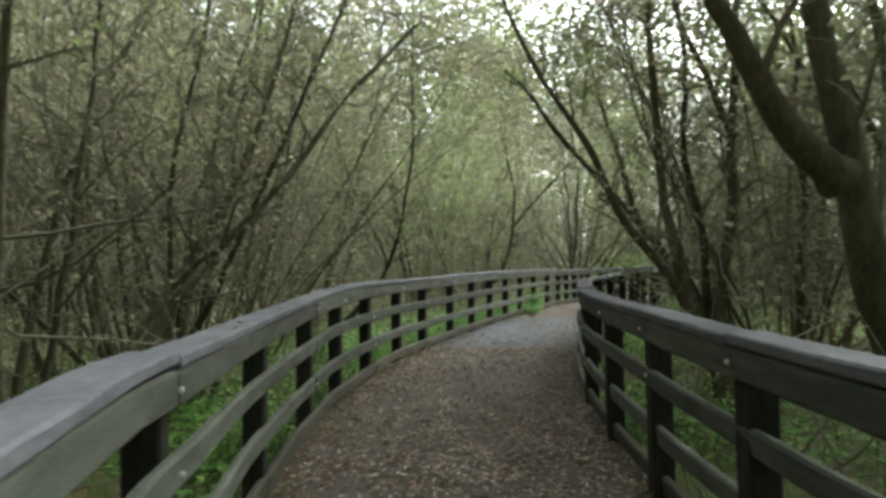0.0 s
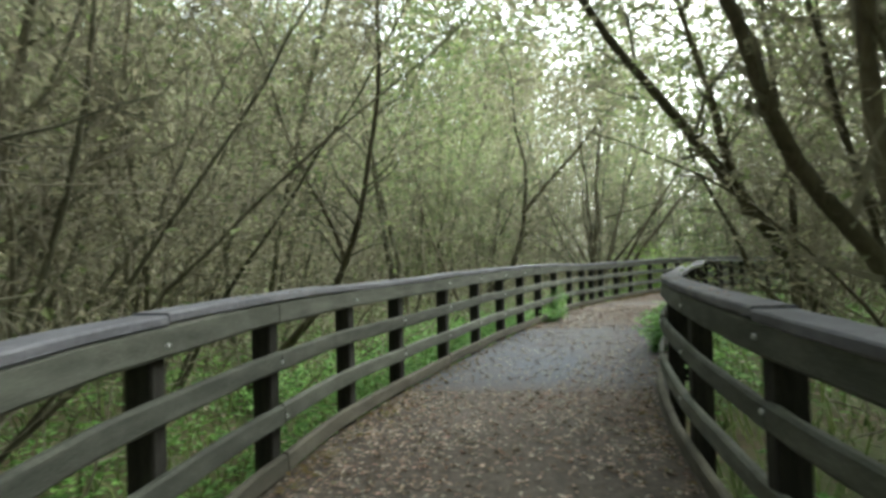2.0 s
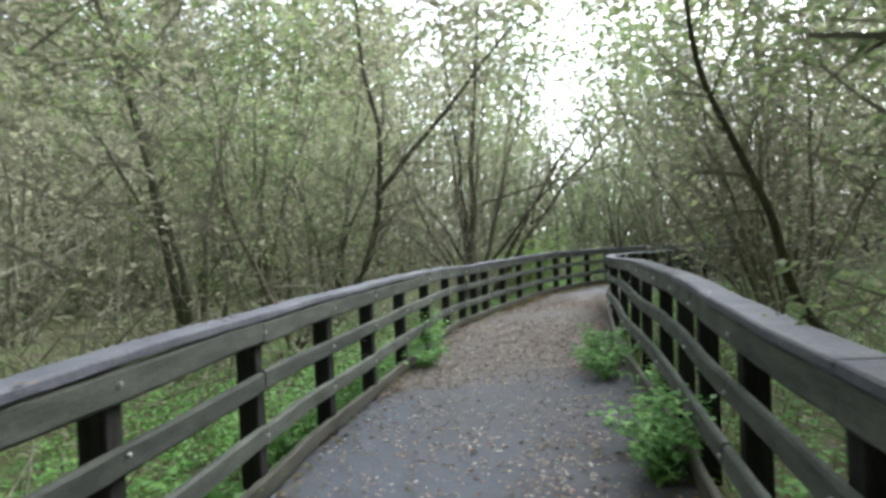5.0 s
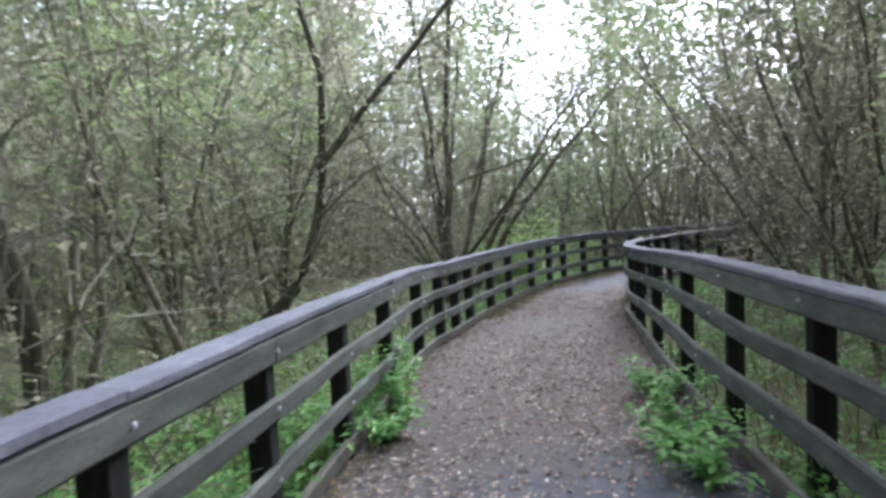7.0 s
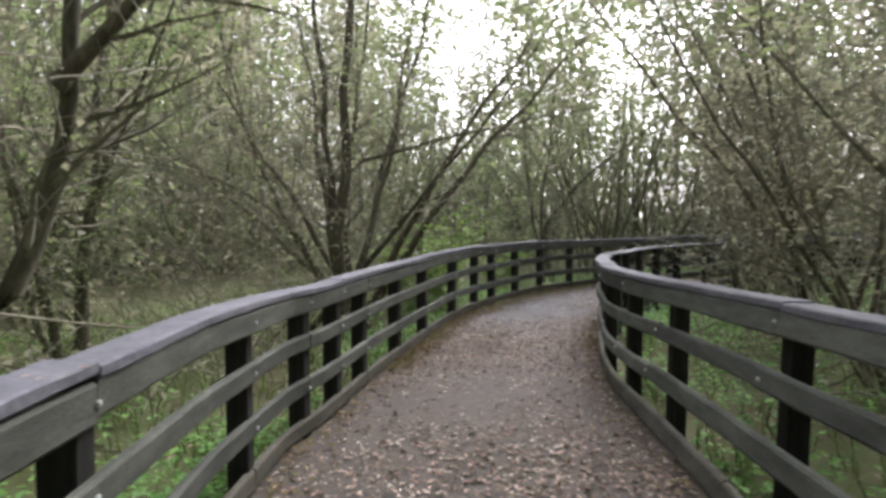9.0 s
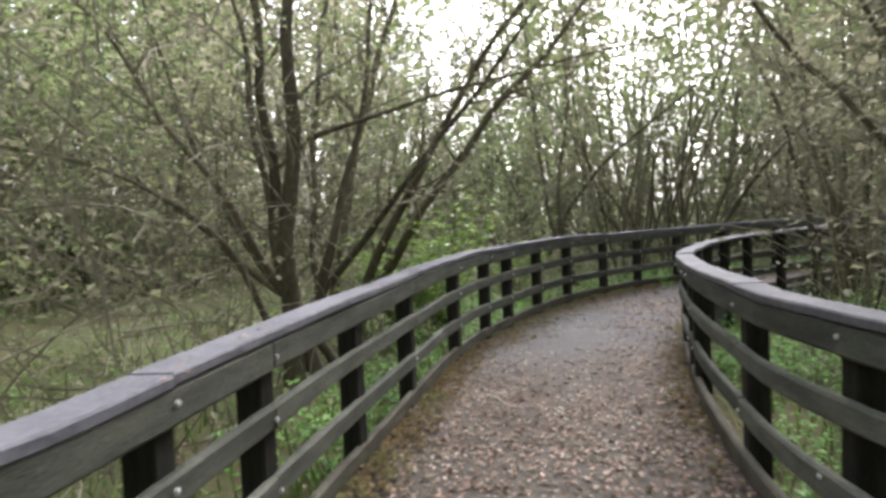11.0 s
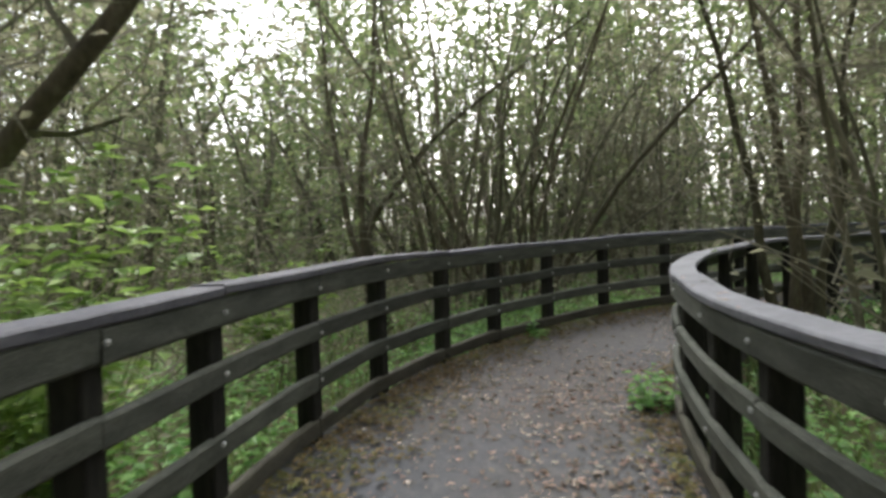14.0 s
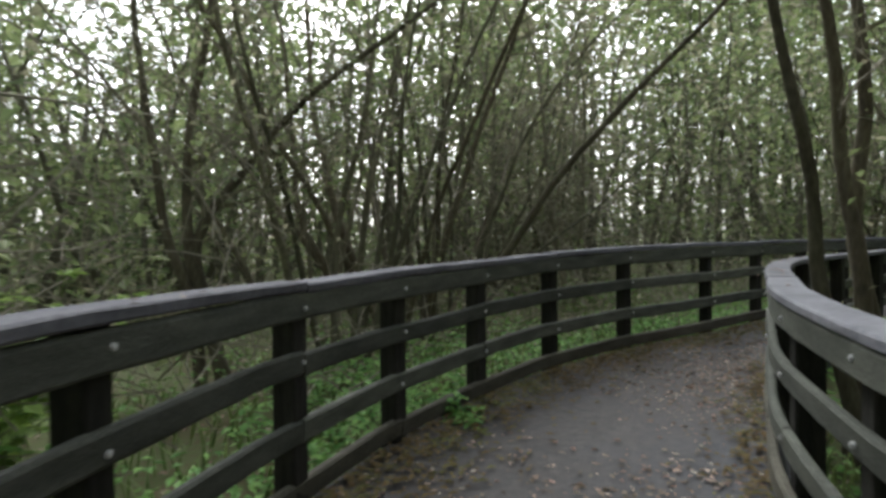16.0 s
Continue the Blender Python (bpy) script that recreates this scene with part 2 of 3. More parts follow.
class Edge:
    def __init__(self, points, side, lean_y, lean_d, lift_y, lift_z, soften=31):
        self.p = spline(points, soften)
        d = np.gradient(self.p, axis=0)
        d /= np.hypot(*d.T)[:, None]
        self.n = side * np.c_[-d[:, 1], d[:, 0]]
        self.d = d
        self.knots = [0.05 * float(np.argmin(np.hypot(self.p[:, 0] - x, self.p[:, 1] - y))) for x, y in points]
        along = np.arange(len(self.p)) * 0.05
        # lean and lift are given either by y or post by post
        self.top = np.interp(self.p[:, 1], lean_y, lean_d) if lean_y else np.interp(along, self.knots, lean_d)
        self.lift = np.interp(self.p[:, 1], lift_y, lift_z) if lift_y else np.interp(along, self.knots, lift_z)
        self.length = len(self.p) * 0.05

    def at(self, s, out, z):
        """The place s metres along, out metres outwards of the edge and z up, on the leaning fence."""
        i = min(max(s / 0.05, 0), len(self.p) - 1.001)
        k, u = int(i), i - int(i)
        f = lambda a: a[k] * (1 - u) + a[k + 1] * u
        h = max(z, 0) / 0.9
        xy = f(self.p) + f(self.n) * (out + f(self.top) * h)
        return Vector((xy[0], xy[1], z + f(self.lift) * h))


EDGE_L = Edge(LEFT, 1, None, LEFT_LEAN, None, LEFT_LIFT, 9)
POSTS_L = [0.33, 1.63, 2.83, 4.03, 5.23, 6.39, 7.94, 9.39, 10.56, 11.74, 13.01, 14.07, 15.41, 16.7, 17.92, 19.02, 20.25, 21.61, 23.19, 24.11, 24.75, 25.45, 26.6, 27.76, 29.33, 30.4, 31.17, 32.27, 33.33, 34.48, 35.47, 36.58, 37.81, 39.1, 40.68, 41.98, 43.18, 44.38, 45.58, 46.73]
EDGE_R = Edge(RIGHT, -1, [-1, 1, 3, 5, 7, 9, 11, 13, 15, 16, 17.5, 19, 20, 21, 22.2, 23, 30],
              [-.17, -.1, -.08, .03, .06, .1, .24, .3, .3, .25, 0, -.05, -.06, -.03, -.02, 0, 0], [2, 3, 8, 10, 14, 15.5, 16.5, 18, 20, 21.5, 23.5], [.02, .035, .03, .06, .06, .02, 0, .02, -.02, -.06, -.05])


# ---- ground, path ----
def ground_height(x, y):
    return -0.28 + 0.16 * noise.noise(Vector((x * 0.25, y * 0.25, 3))) + 0.05 * noise.noise(Vector((x * 1.3, y * 1.3, 7)))


def build_ground():
    xs = sorted({*[round(-16 + 0.45 * i, 3) for i in range(96)], -400, -150, -70, -40, -25, 34, 45, 70, 150, 400})
    ys = sorted({*[round(-10 + 0.45 * i, 3) for i in range(110)], -400, -150, -60, -25, -15, 48, 60, 90, 160, 400})
    verts = [(x, y, ground_height(x, y)) for y in ys for x in xs]
    w = len(xs)
    faces = [(j * w + i, j * w + i + 1, (j + 1) * w + i + 1, (j + 1) * w + i) for j in range(len(ys) - 1) for i in range(w - 1)]
    me = bpy.data.meshes.new("ground")
    me.from_pydata(verts, [], faces)
    me.materials.append(M_GROUND)
    me.polygons.foreach_set("use_smooth", [True] * len(faces))
    tagged(new("ground", me), "damp woodland floor of moss, grass and dead leaves", "ground", kind="structure")


def across(k):
    """The two edge points that face each other at sample k of the left edge."""
    a = EDGE_L.p[k]
    b = EDGE_R.p[np.argmin(np.hypot(EDGE_R.p[:, 0] - a[0], EDGE_R.p[:, 1] - a[1]))]
    return a, b


def build_path():
    """A raised strip between the two edges, slightly uneven, with thickness."""
    verts, faces, cols = [], [], 9
    rows = range(0, len(EDGE_L.p), 3)
    for k in rows:
        a, b = across(k)
        w = (b - a) / np.hypot(*(b - a))
        for c in range(cols):
            f = (0, .002, .1, .25, .5, .75, .9, .998, 1)[c]
            x, y = a - w * 0.05 + (b - a + w * 0.16) * f
            verts.append((x, y, 0.012 * noise.noise(Vector((x, y, 0))) + (0.004 if 0 < c < cols - 1 else -0.3)))
    for i in range(len(rows) - 1):
        for c in range(cols - 1):
            q = i * cols + c
            faces.append((q, q + 1, q + cols + 1, q + cols))
    me = bpy.data.meshes.new("path")
    me.from_pydata(verts, [], faces)
    me.materials.append(M_PATH)
    tagged(new("path", me), "narrow grey-brown walkway strewn with dead leaves", "path", kind="structure")


build_ground()
build_path()


# ---- the two fences ----
def sweep(edge, s0, s1, section, wobble, rng, name, material):
    """A board bent along the edge; section: corners (out, z), turned round."""
    bm_v, faces = [], []
    n = max(2, int((s1 - s0) / 0.12) + 1)
    m = len(section)
    ph = rng.uniform(0, 50)
    for i in range(n):
        s = s0 + (s1 - s0) * i / (n - 1)
        dz = wobble * noise.noise(Vector((s * 0.8, ph, 0)))
        do = wobble * 0.6 * noise.noise(Vector((s * 0.9, ph, 9)))
        for k, (o, z) in enumerate(section):
            r = wobble * 0.28 * noise.noise(Vector((s * 6, ph + k * 3, 5)))
            bm_v.append(edge.at(s, o + do + r, z + dz + r))
    for i in range(n - 1):
        for k in range(m):
            a, b = i * m + k, i * m + (k + 1) % m
            faces.append((a, b, b + m, a + m))
    faces.append(tuple(range(m)))
    faces.append(tuple((n - 1) * m + k for k in reversed(range(m))))
    me = bpy.data.meshes.new(name)
    me.from_pydata([tuple(v) for v in bm_v], [], faces)
    me.materials.append(material)
    bm = bmesh.new()
    bm.from_mesh(me)
    bmesh.ops.recalc_face_normals(bm, faces=bm.faces)
    bm.to_mesh(me)
    bm.free()
    return me


def box_section(o0, o1, z0, z1, c=0.012):
    return [(o0 + c, z0), (o1 - c, z0), (o1, z0 + c), (o1, z1 - c), (o1 - c, z1), (o0 + c, z1), (o0, z1 - c), (o0, z0 + c)]


def post_mesh():
    """A square post with chamfered corners, its foot at the origin."""
    w, c = 0.058, 0.01
    ring = [(w - c, w), (-w + c, w), (-w, w - c), (-w, -w + c), (-w + c, -w), (w - c, -w), (w, -w + c), (w, w - c)]
    verts = [(x, y, z) for z in (0.0, 0.55, 1.0) for x, y in ring]
    faces = [(8 * j + k, 8 * j + (k + 1) % 8, 8 * j + 8 + (k + 1) % 8, 8 * j + 8 + k) for j in (0, 1) for k in range(8)]
    faces += [tuple(16 + k for k in range(8)), tuple(reversed(range(8)))]
    me = bpy.data.meshes.new("post")
    me.from_pydata(verts, [], faces)
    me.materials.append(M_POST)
    return me


def bolt_mesh():
    b = Buf()
    b.tube([Vector((-0.004, 0, 0)), Vector((0.004, 0, 0)), Vector((0.008, 0, 0))], [0.011, 0.011, 0.006], 8, True)
    return b.mesh("bolt", M_BOLT)


POST, BOLT = post_mesh(), bolt_mesh()
RAILS = [  # name, section, posts per board, material
    ("top_board", box_section(0.0, 0.045, 0.85, 0.972), 2, M_RAIL),
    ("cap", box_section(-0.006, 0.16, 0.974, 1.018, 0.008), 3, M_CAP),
    ("upper_rail", box_section(0.0, 0.045, 0.595, 0.7), 2, M_RAIL),
    ("lower_rail", box_section(0.0, 0.045, 0.3, 0.41), 2, M_RAIL),
    ("kerb_rail", box_section(-0.005, 0.045, 0.03, 0.14), 3, M_KERB),
]


def build_fence(edge, posts, label, seed):
    posts = [s for s in posts if s < edge.length - 0.2]
    rng = random.Random(seed)
    fence = tagged(new("fence"), label, "fence", "fences along the walkway")
    fence.location = edge.at(edge.length / 2, 0, 0)
    inv = fence.matrix_basis.inverted()
    for s in posts:
        k = int(s / 0.05)
        # old posts stand a little straighter than the boards nailed to them
        foot, head = edge.at(s, 0.1, 0) + Vector((edge.n[k][0], edge.n[k][1], 0)) * edge.top[k] * 0.85 + Vector((0, 0, -0.55)), edge.at(s, 0.1, 0.972)
        z = (head - foot)
        d = Vector((edge.d[k][0], edge.d[k][1], 0))
        x = z.cross(d).normalized()
        y = z.normalized().cross(x)
        rot = Matrix((x, y, z.normalized())).transposed().to_4x4()
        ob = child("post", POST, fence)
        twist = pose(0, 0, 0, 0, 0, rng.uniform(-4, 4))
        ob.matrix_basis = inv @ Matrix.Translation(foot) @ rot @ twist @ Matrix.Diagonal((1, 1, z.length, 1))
        for zz in (0.91, 0.65, 0.355):
            if rng.random() < 0.8:
                p = edge.at(s + rng.uniform(-0.02, 0.02), -0.004, zz + rng.uniform(-0.015, 0.015))
                bo = child("bolt", BOLT, fence)
                bo.matrix_basis = inv @ Matrix.Translation(p) @ pose(0, 0, 0, 0, 0, math.degrees(math.atan2(-edge.n[k][1], -edge.n[k][0])))
    for name, section, step, material in RAILS:
        start = rng.randrange(step)
        cuts = [0] + list(range(start or step, len(posts), step))
        if cuts[-1] != len(posts) - 1:
            cuts.append(len(posts) - 1)
        for a, b in zip(cuts, cuts[1:]):
            lift = rng.uniform(-0.006, 0.006)
            sec = [(o + rng.uniform(0, 0.002), z + lift) for o, z in section]
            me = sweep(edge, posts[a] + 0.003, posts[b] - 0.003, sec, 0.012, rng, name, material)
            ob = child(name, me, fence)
            ob.matrix_basis = inv


POSTS_R = [0.6, 1.9, 3.2, 4.4, 5.6, 6.92, 8.11, 9.22, 10.46, 12.03, 13.62, 14.53, 15.75, 16.95, 18, 19.05, 20.53, 22.28, 23.76, 24.55, 25.49, 27.05, 27.45, 28.41, 29.2, 29.9, 30.8, 31.7, 32.6, 33.7, 34.9, 36.1, 37.3, 38.5, 39.7, 40.9, 42.1, 43.4]
build_fence(EDGE_L, POSTS_L, "long weathered grey timber post-and-rail fence with dark posts", 3)
build_fence(EDGE_R, POSTS_R, "curving dark timber post-and-rail fence with wide flat cap", 4)


# ---- trees ----
def limb(rng, start, heading, length, r0, r1, n, curl, droop=0.0, rise=0.0):
    """A crooked limb: points and radii."""
    pts, d = [start.copy()], heading.normalized()
    step = length / n
    for _ in range(n):
        d = (d + Vector((rng.gauss(0, curl), rng.gauss(0, curl), rng.gauss(0, curl * 0.7) + rise - droop))).normalized()
        pts.append(pts[-1] + d * step)
    radii = [r0 + (r1 - r0) * (i / n) ** 0.8 for i in range(n + 1)]
    return pts, radii


def grow(rng, stem_pts, stem_r, twigs, leaves, first, count, spread, reach, leaf_size, leaf_n, twig_n=4):
    """Side branches, twigs and leaves along a stem."""
    n = len(stem_pts) - 1
    for _ in range(count):
        u = first + (1 - first) * rng.random() ** 0.9
        i = min(int(u * n), n - 1)
        f = u * n - i
        p = stem_pts[i].lerp(stem_pts[i + 1], f)
        r = stem_r[i] * (1 - f) + stem_r[i + 1] * f
        axis = (stem_pts[i + 1] - stem_pts[i]).normalized()
        a = rng.uniform(0, 6.283)
        side = axis.cross(Vector((math.cos(a), math.sin(a), 0.2))).normalized()
        ln = reach * rng.uniform(0.45, 1.1) * (1.15 - 0.6 * u)
        pts, rad = limb(rng, p, axis * rng.uniform(0.5, 1.0) + side * spread, ln, min(r * 0.55, 0.03), 0.004, 6, 0.16, 0, 0.03)
        twigs.tube(pts, rad, 3)
        for _ in range(twig_n):
            k = rng.randrange(2, 7)
            b = (pts[k] - pts[k - 1]).normalized()
            a = rng.uniform(0, 6.283)
            side = b.cross(Vector((math.cos(a), math.sin(a), rng.uniform(-0.4, 0.6)))).normalized()
            tp, trd = limb(rng, pts[k], b + side * 1.1, ln * rng.uniform(0.25, 0.55), max(rad[k] * 0.6, 0.004), 0.0025, 3, 0.25)
            twigs.tube(tp, trd, 3)
            for _ in range(leaf_n):
                q = tp[rng.randrange(1, 4)] + Vector((rng.gauss(0, 0.1), rng.gauss(0, 0.1), rng.gauss(0, 0.08)))
                leaves.leaf(q, leaf_size * rng.uniform(0.6, 1.25), rng)


def tree_parts(name, seed, stems, bark, leaf, branch_n=14, leaf_n=4, leaf_size=0.08, first=0.25, reach=1.6, spread=0.8, twig_n=4):
    """stems: (dx, dy, azimuth, lean in degrees, length, radius). A tree with its foot at the origin: an Empty with trunks, branches and a crown."""
    rng = random.Random(seed)
    tree = new(name)
    twigs, leaves = Buf(), Buf()
    for dx, dy, az, lean, length, r, *z0 in stems:
        h = Vector((math.sin(radians(az)) * math.sin(radians(lean)), math.cos(radians(az)) * math.sin(radians(lean)), math.cos(radians(lean))))
        pts, rad = limb(rng, Vector((dx, dy, z0[0] if z0 else -0.45)), h, length, r, r * 0.2, 16, 0.075, 0, 0.006)
        rad[0] *= 1.0 if z0 else 1.35
        b = Buf()
        b.tube(pts, rad, 8)
        child("trunk", b.mesh("trunk", bark, True), tree)
        grow(rng, pts, rad, twigs, leaves, first, branch_n, spread, reach * length / 6, leaf_size, leaf_n, twig_n)
    child("branchwork", twigs.mesh("branchwork", M_TWIG), tree, kind="stuff")
    if leaves.v:
        child("crown", leaves.mesh("crown", leaf), tree, kind="stuff")
    return tree


def fan(rng, n, lean, length, r, az0=0, arc=360, root=0.35):
    out = []
    for i in range(n):
        az = az0 + arc * (i + rng.uniform(-0.3, 0.3)) / n
        out.append((root * math.sin(radians(az)) * rng.random(), root * math.cos(radians(az)) * rng.random(), az, lean * rng.uniform(0.4, 1.2), length * rng.uniform(0.75, 1.15), r * rng.uniform(0.6, 1.2)))
    return out


def stand(tree, x, y, turn=0, size=1.0, label="", group=""):
    tree.matrix_basis = pose(x, y, ground_height(x, y) + 0.1, 0, 0, turn) @ Matrix.Diagonal((size, size, size, 1))
    return tagged(tree, label, "tree", group)


MIDDLE = np.array([(a + b) / 2 for a, b in (across(k) for k in range(0, len(EDGE_L.p), 6))])


def free_walkway(tree):
    """Twigs and leaves that would hang into the walkway are cut back."""
    for part in tree.children:
        if part.name.startswith("trunk"):
            continue
        bm = bmesh.new()
        bm.from_mesh(part.data)
        m = tree.matrix_basis
        low = []
        for v in bm.verts:
            p = m @ v.co
            if p.z < 2.7 and np.min((MIDDLE[:, 0] - p.x) ** 2 + (MIDDLE[:, 1] - p.y) ** 2) < 1.7:
                low.append(v)
        bmesh.ops.delete(bm, geom=low, context="VERTS")
        bm.to_mesh(part.data)
        bm.free()


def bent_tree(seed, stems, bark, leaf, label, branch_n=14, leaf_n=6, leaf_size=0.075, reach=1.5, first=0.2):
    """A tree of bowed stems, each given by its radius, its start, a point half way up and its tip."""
    rng = random.Random(seed)
    foot = Vector((stems[0][1][0], stems[0][1][1], ground_height(*stems[0][1][:2]) + 0.05))
    tree = new("tree")
    tree.location = foot
    twigs, leaves = Buf(), Buf()
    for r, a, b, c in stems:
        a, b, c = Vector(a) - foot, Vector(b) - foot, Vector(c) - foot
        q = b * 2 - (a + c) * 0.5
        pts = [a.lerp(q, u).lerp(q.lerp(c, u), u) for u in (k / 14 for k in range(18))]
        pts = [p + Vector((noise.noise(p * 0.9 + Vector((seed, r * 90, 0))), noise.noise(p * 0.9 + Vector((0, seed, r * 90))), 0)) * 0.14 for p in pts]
        if a.z < 1.4:
            d = (pts[1] - pts[0]).normalized()
            d.z = max(d.z, 0.5)
            pts.insert(0, pts[0] - d * (pts[0].z + 0.35) / d.z)
        rad = [max(r * (1.25 if k == 0 else 1.0 - 0.8 * (k / (len(pts) - 1)) ** 0.9), 0.008) for k in range(len(pts))]
        buf = Buf()
        buf.tube(pts, rad, 9)
        child("trunk", buf.mesh("trunk", bark, True), tree)
        grow(rng, pts, rad, twigs, leaves, first, branch_n, 0.9, reach, leaf_size, leaf_n, 5)
    child("branchwork", twigs.mesh("branchwork", M_TWIG), tree, kind="stuff")
    child("crown", leaves.mesh("crown", leaf), tree, kind="stuff")
    free_walkway(tree)
    tagged(tree, label, "tree")


R = random.Random(11)
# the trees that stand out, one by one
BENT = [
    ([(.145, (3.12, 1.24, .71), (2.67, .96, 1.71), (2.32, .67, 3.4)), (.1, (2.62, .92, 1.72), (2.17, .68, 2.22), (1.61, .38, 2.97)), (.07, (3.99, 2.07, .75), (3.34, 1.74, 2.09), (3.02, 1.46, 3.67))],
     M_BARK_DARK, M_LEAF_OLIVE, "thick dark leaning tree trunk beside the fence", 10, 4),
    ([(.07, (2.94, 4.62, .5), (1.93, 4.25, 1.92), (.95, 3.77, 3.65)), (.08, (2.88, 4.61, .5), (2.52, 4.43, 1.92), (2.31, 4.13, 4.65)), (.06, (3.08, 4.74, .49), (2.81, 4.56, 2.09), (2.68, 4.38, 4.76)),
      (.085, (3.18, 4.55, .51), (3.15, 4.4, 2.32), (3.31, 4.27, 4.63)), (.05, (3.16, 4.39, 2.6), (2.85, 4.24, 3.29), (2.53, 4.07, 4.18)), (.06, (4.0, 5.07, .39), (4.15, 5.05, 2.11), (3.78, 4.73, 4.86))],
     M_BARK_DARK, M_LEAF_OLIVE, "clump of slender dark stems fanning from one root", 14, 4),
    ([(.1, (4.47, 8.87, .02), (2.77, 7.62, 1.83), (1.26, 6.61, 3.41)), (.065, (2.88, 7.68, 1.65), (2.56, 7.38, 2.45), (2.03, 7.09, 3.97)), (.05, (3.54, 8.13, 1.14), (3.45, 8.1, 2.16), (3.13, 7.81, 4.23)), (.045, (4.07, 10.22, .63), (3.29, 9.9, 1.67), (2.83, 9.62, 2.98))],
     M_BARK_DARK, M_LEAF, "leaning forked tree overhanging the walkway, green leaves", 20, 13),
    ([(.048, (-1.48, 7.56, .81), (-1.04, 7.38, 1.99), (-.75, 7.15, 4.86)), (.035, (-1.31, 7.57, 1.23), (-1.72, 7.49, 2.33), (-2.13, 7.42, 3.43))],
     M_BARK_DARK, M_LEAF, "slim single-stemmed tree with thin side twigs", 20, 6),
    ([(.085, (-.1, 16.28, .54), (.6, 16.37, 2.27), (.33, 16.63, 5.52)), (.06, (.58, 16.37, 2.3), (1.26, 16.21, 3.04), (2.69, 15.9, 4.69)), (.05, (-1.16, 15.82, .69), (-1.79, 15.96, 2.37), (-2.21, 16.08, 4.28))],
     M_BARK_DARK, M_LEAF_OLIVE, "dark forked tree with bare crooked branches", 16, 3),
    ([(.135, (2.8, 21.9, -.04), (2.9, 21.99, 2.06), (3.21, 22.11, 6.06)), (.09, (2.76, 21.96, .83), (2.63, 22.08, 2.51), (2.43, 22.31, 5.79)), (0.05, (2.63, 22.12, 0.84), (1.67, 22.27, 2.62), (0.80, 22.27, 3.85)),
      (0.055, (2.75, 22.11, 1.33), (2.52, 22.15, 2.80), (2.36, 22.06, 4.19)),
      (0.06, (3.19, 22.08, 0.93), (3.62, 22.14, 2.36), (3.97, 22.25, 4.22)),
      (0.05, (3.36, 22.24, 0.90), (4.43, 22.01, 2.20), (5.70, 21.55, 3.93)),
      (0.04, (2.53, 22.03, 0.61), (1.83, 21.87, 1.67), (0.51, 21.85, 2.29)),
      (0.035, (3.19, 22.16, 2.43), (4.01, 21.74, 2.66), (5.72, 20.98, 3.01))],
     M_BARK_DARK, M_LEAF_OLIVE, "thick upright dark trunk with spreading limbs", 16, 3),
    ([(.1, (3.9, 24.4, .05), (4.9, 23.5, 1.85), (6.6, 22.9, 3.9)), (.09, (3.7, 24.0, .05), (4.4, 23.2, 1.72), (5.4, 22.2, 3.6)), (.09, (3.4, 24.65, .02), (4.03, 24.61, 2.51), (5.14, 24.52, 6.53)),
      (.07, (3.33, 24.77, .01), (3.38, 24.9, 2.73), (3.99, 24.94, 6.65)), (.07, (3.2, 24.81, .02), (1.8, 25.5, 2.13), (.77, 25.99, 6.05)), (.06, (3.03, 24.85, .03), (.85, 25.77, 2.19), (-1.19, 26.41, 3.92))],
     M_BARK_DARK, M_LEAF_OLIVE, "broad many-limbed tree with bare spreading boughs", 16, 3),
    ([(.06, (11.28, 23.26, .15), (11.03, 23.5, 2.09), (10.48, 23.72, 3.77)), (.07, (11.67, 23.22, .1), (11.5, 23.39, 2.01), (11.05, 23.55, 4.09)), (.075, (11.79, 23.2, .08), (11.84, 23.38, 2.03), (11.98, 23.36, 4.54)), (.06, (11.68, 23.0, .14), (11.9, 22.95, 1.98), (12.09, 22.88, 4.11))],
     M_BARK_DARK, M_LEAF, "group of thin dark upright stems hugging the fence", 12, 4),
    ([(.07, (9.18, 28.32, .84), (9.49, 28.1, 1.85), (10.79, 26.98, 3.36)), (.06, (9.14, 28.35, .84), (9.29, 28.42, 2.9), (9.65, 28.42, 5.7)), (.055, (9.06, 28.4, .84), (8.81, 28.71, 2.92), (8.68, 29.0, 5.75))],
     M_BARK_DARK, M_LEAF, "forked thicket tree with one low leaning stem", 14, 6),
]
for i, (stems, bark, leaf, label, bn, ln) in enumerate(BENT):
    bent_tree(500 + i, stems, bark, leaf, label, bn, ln)
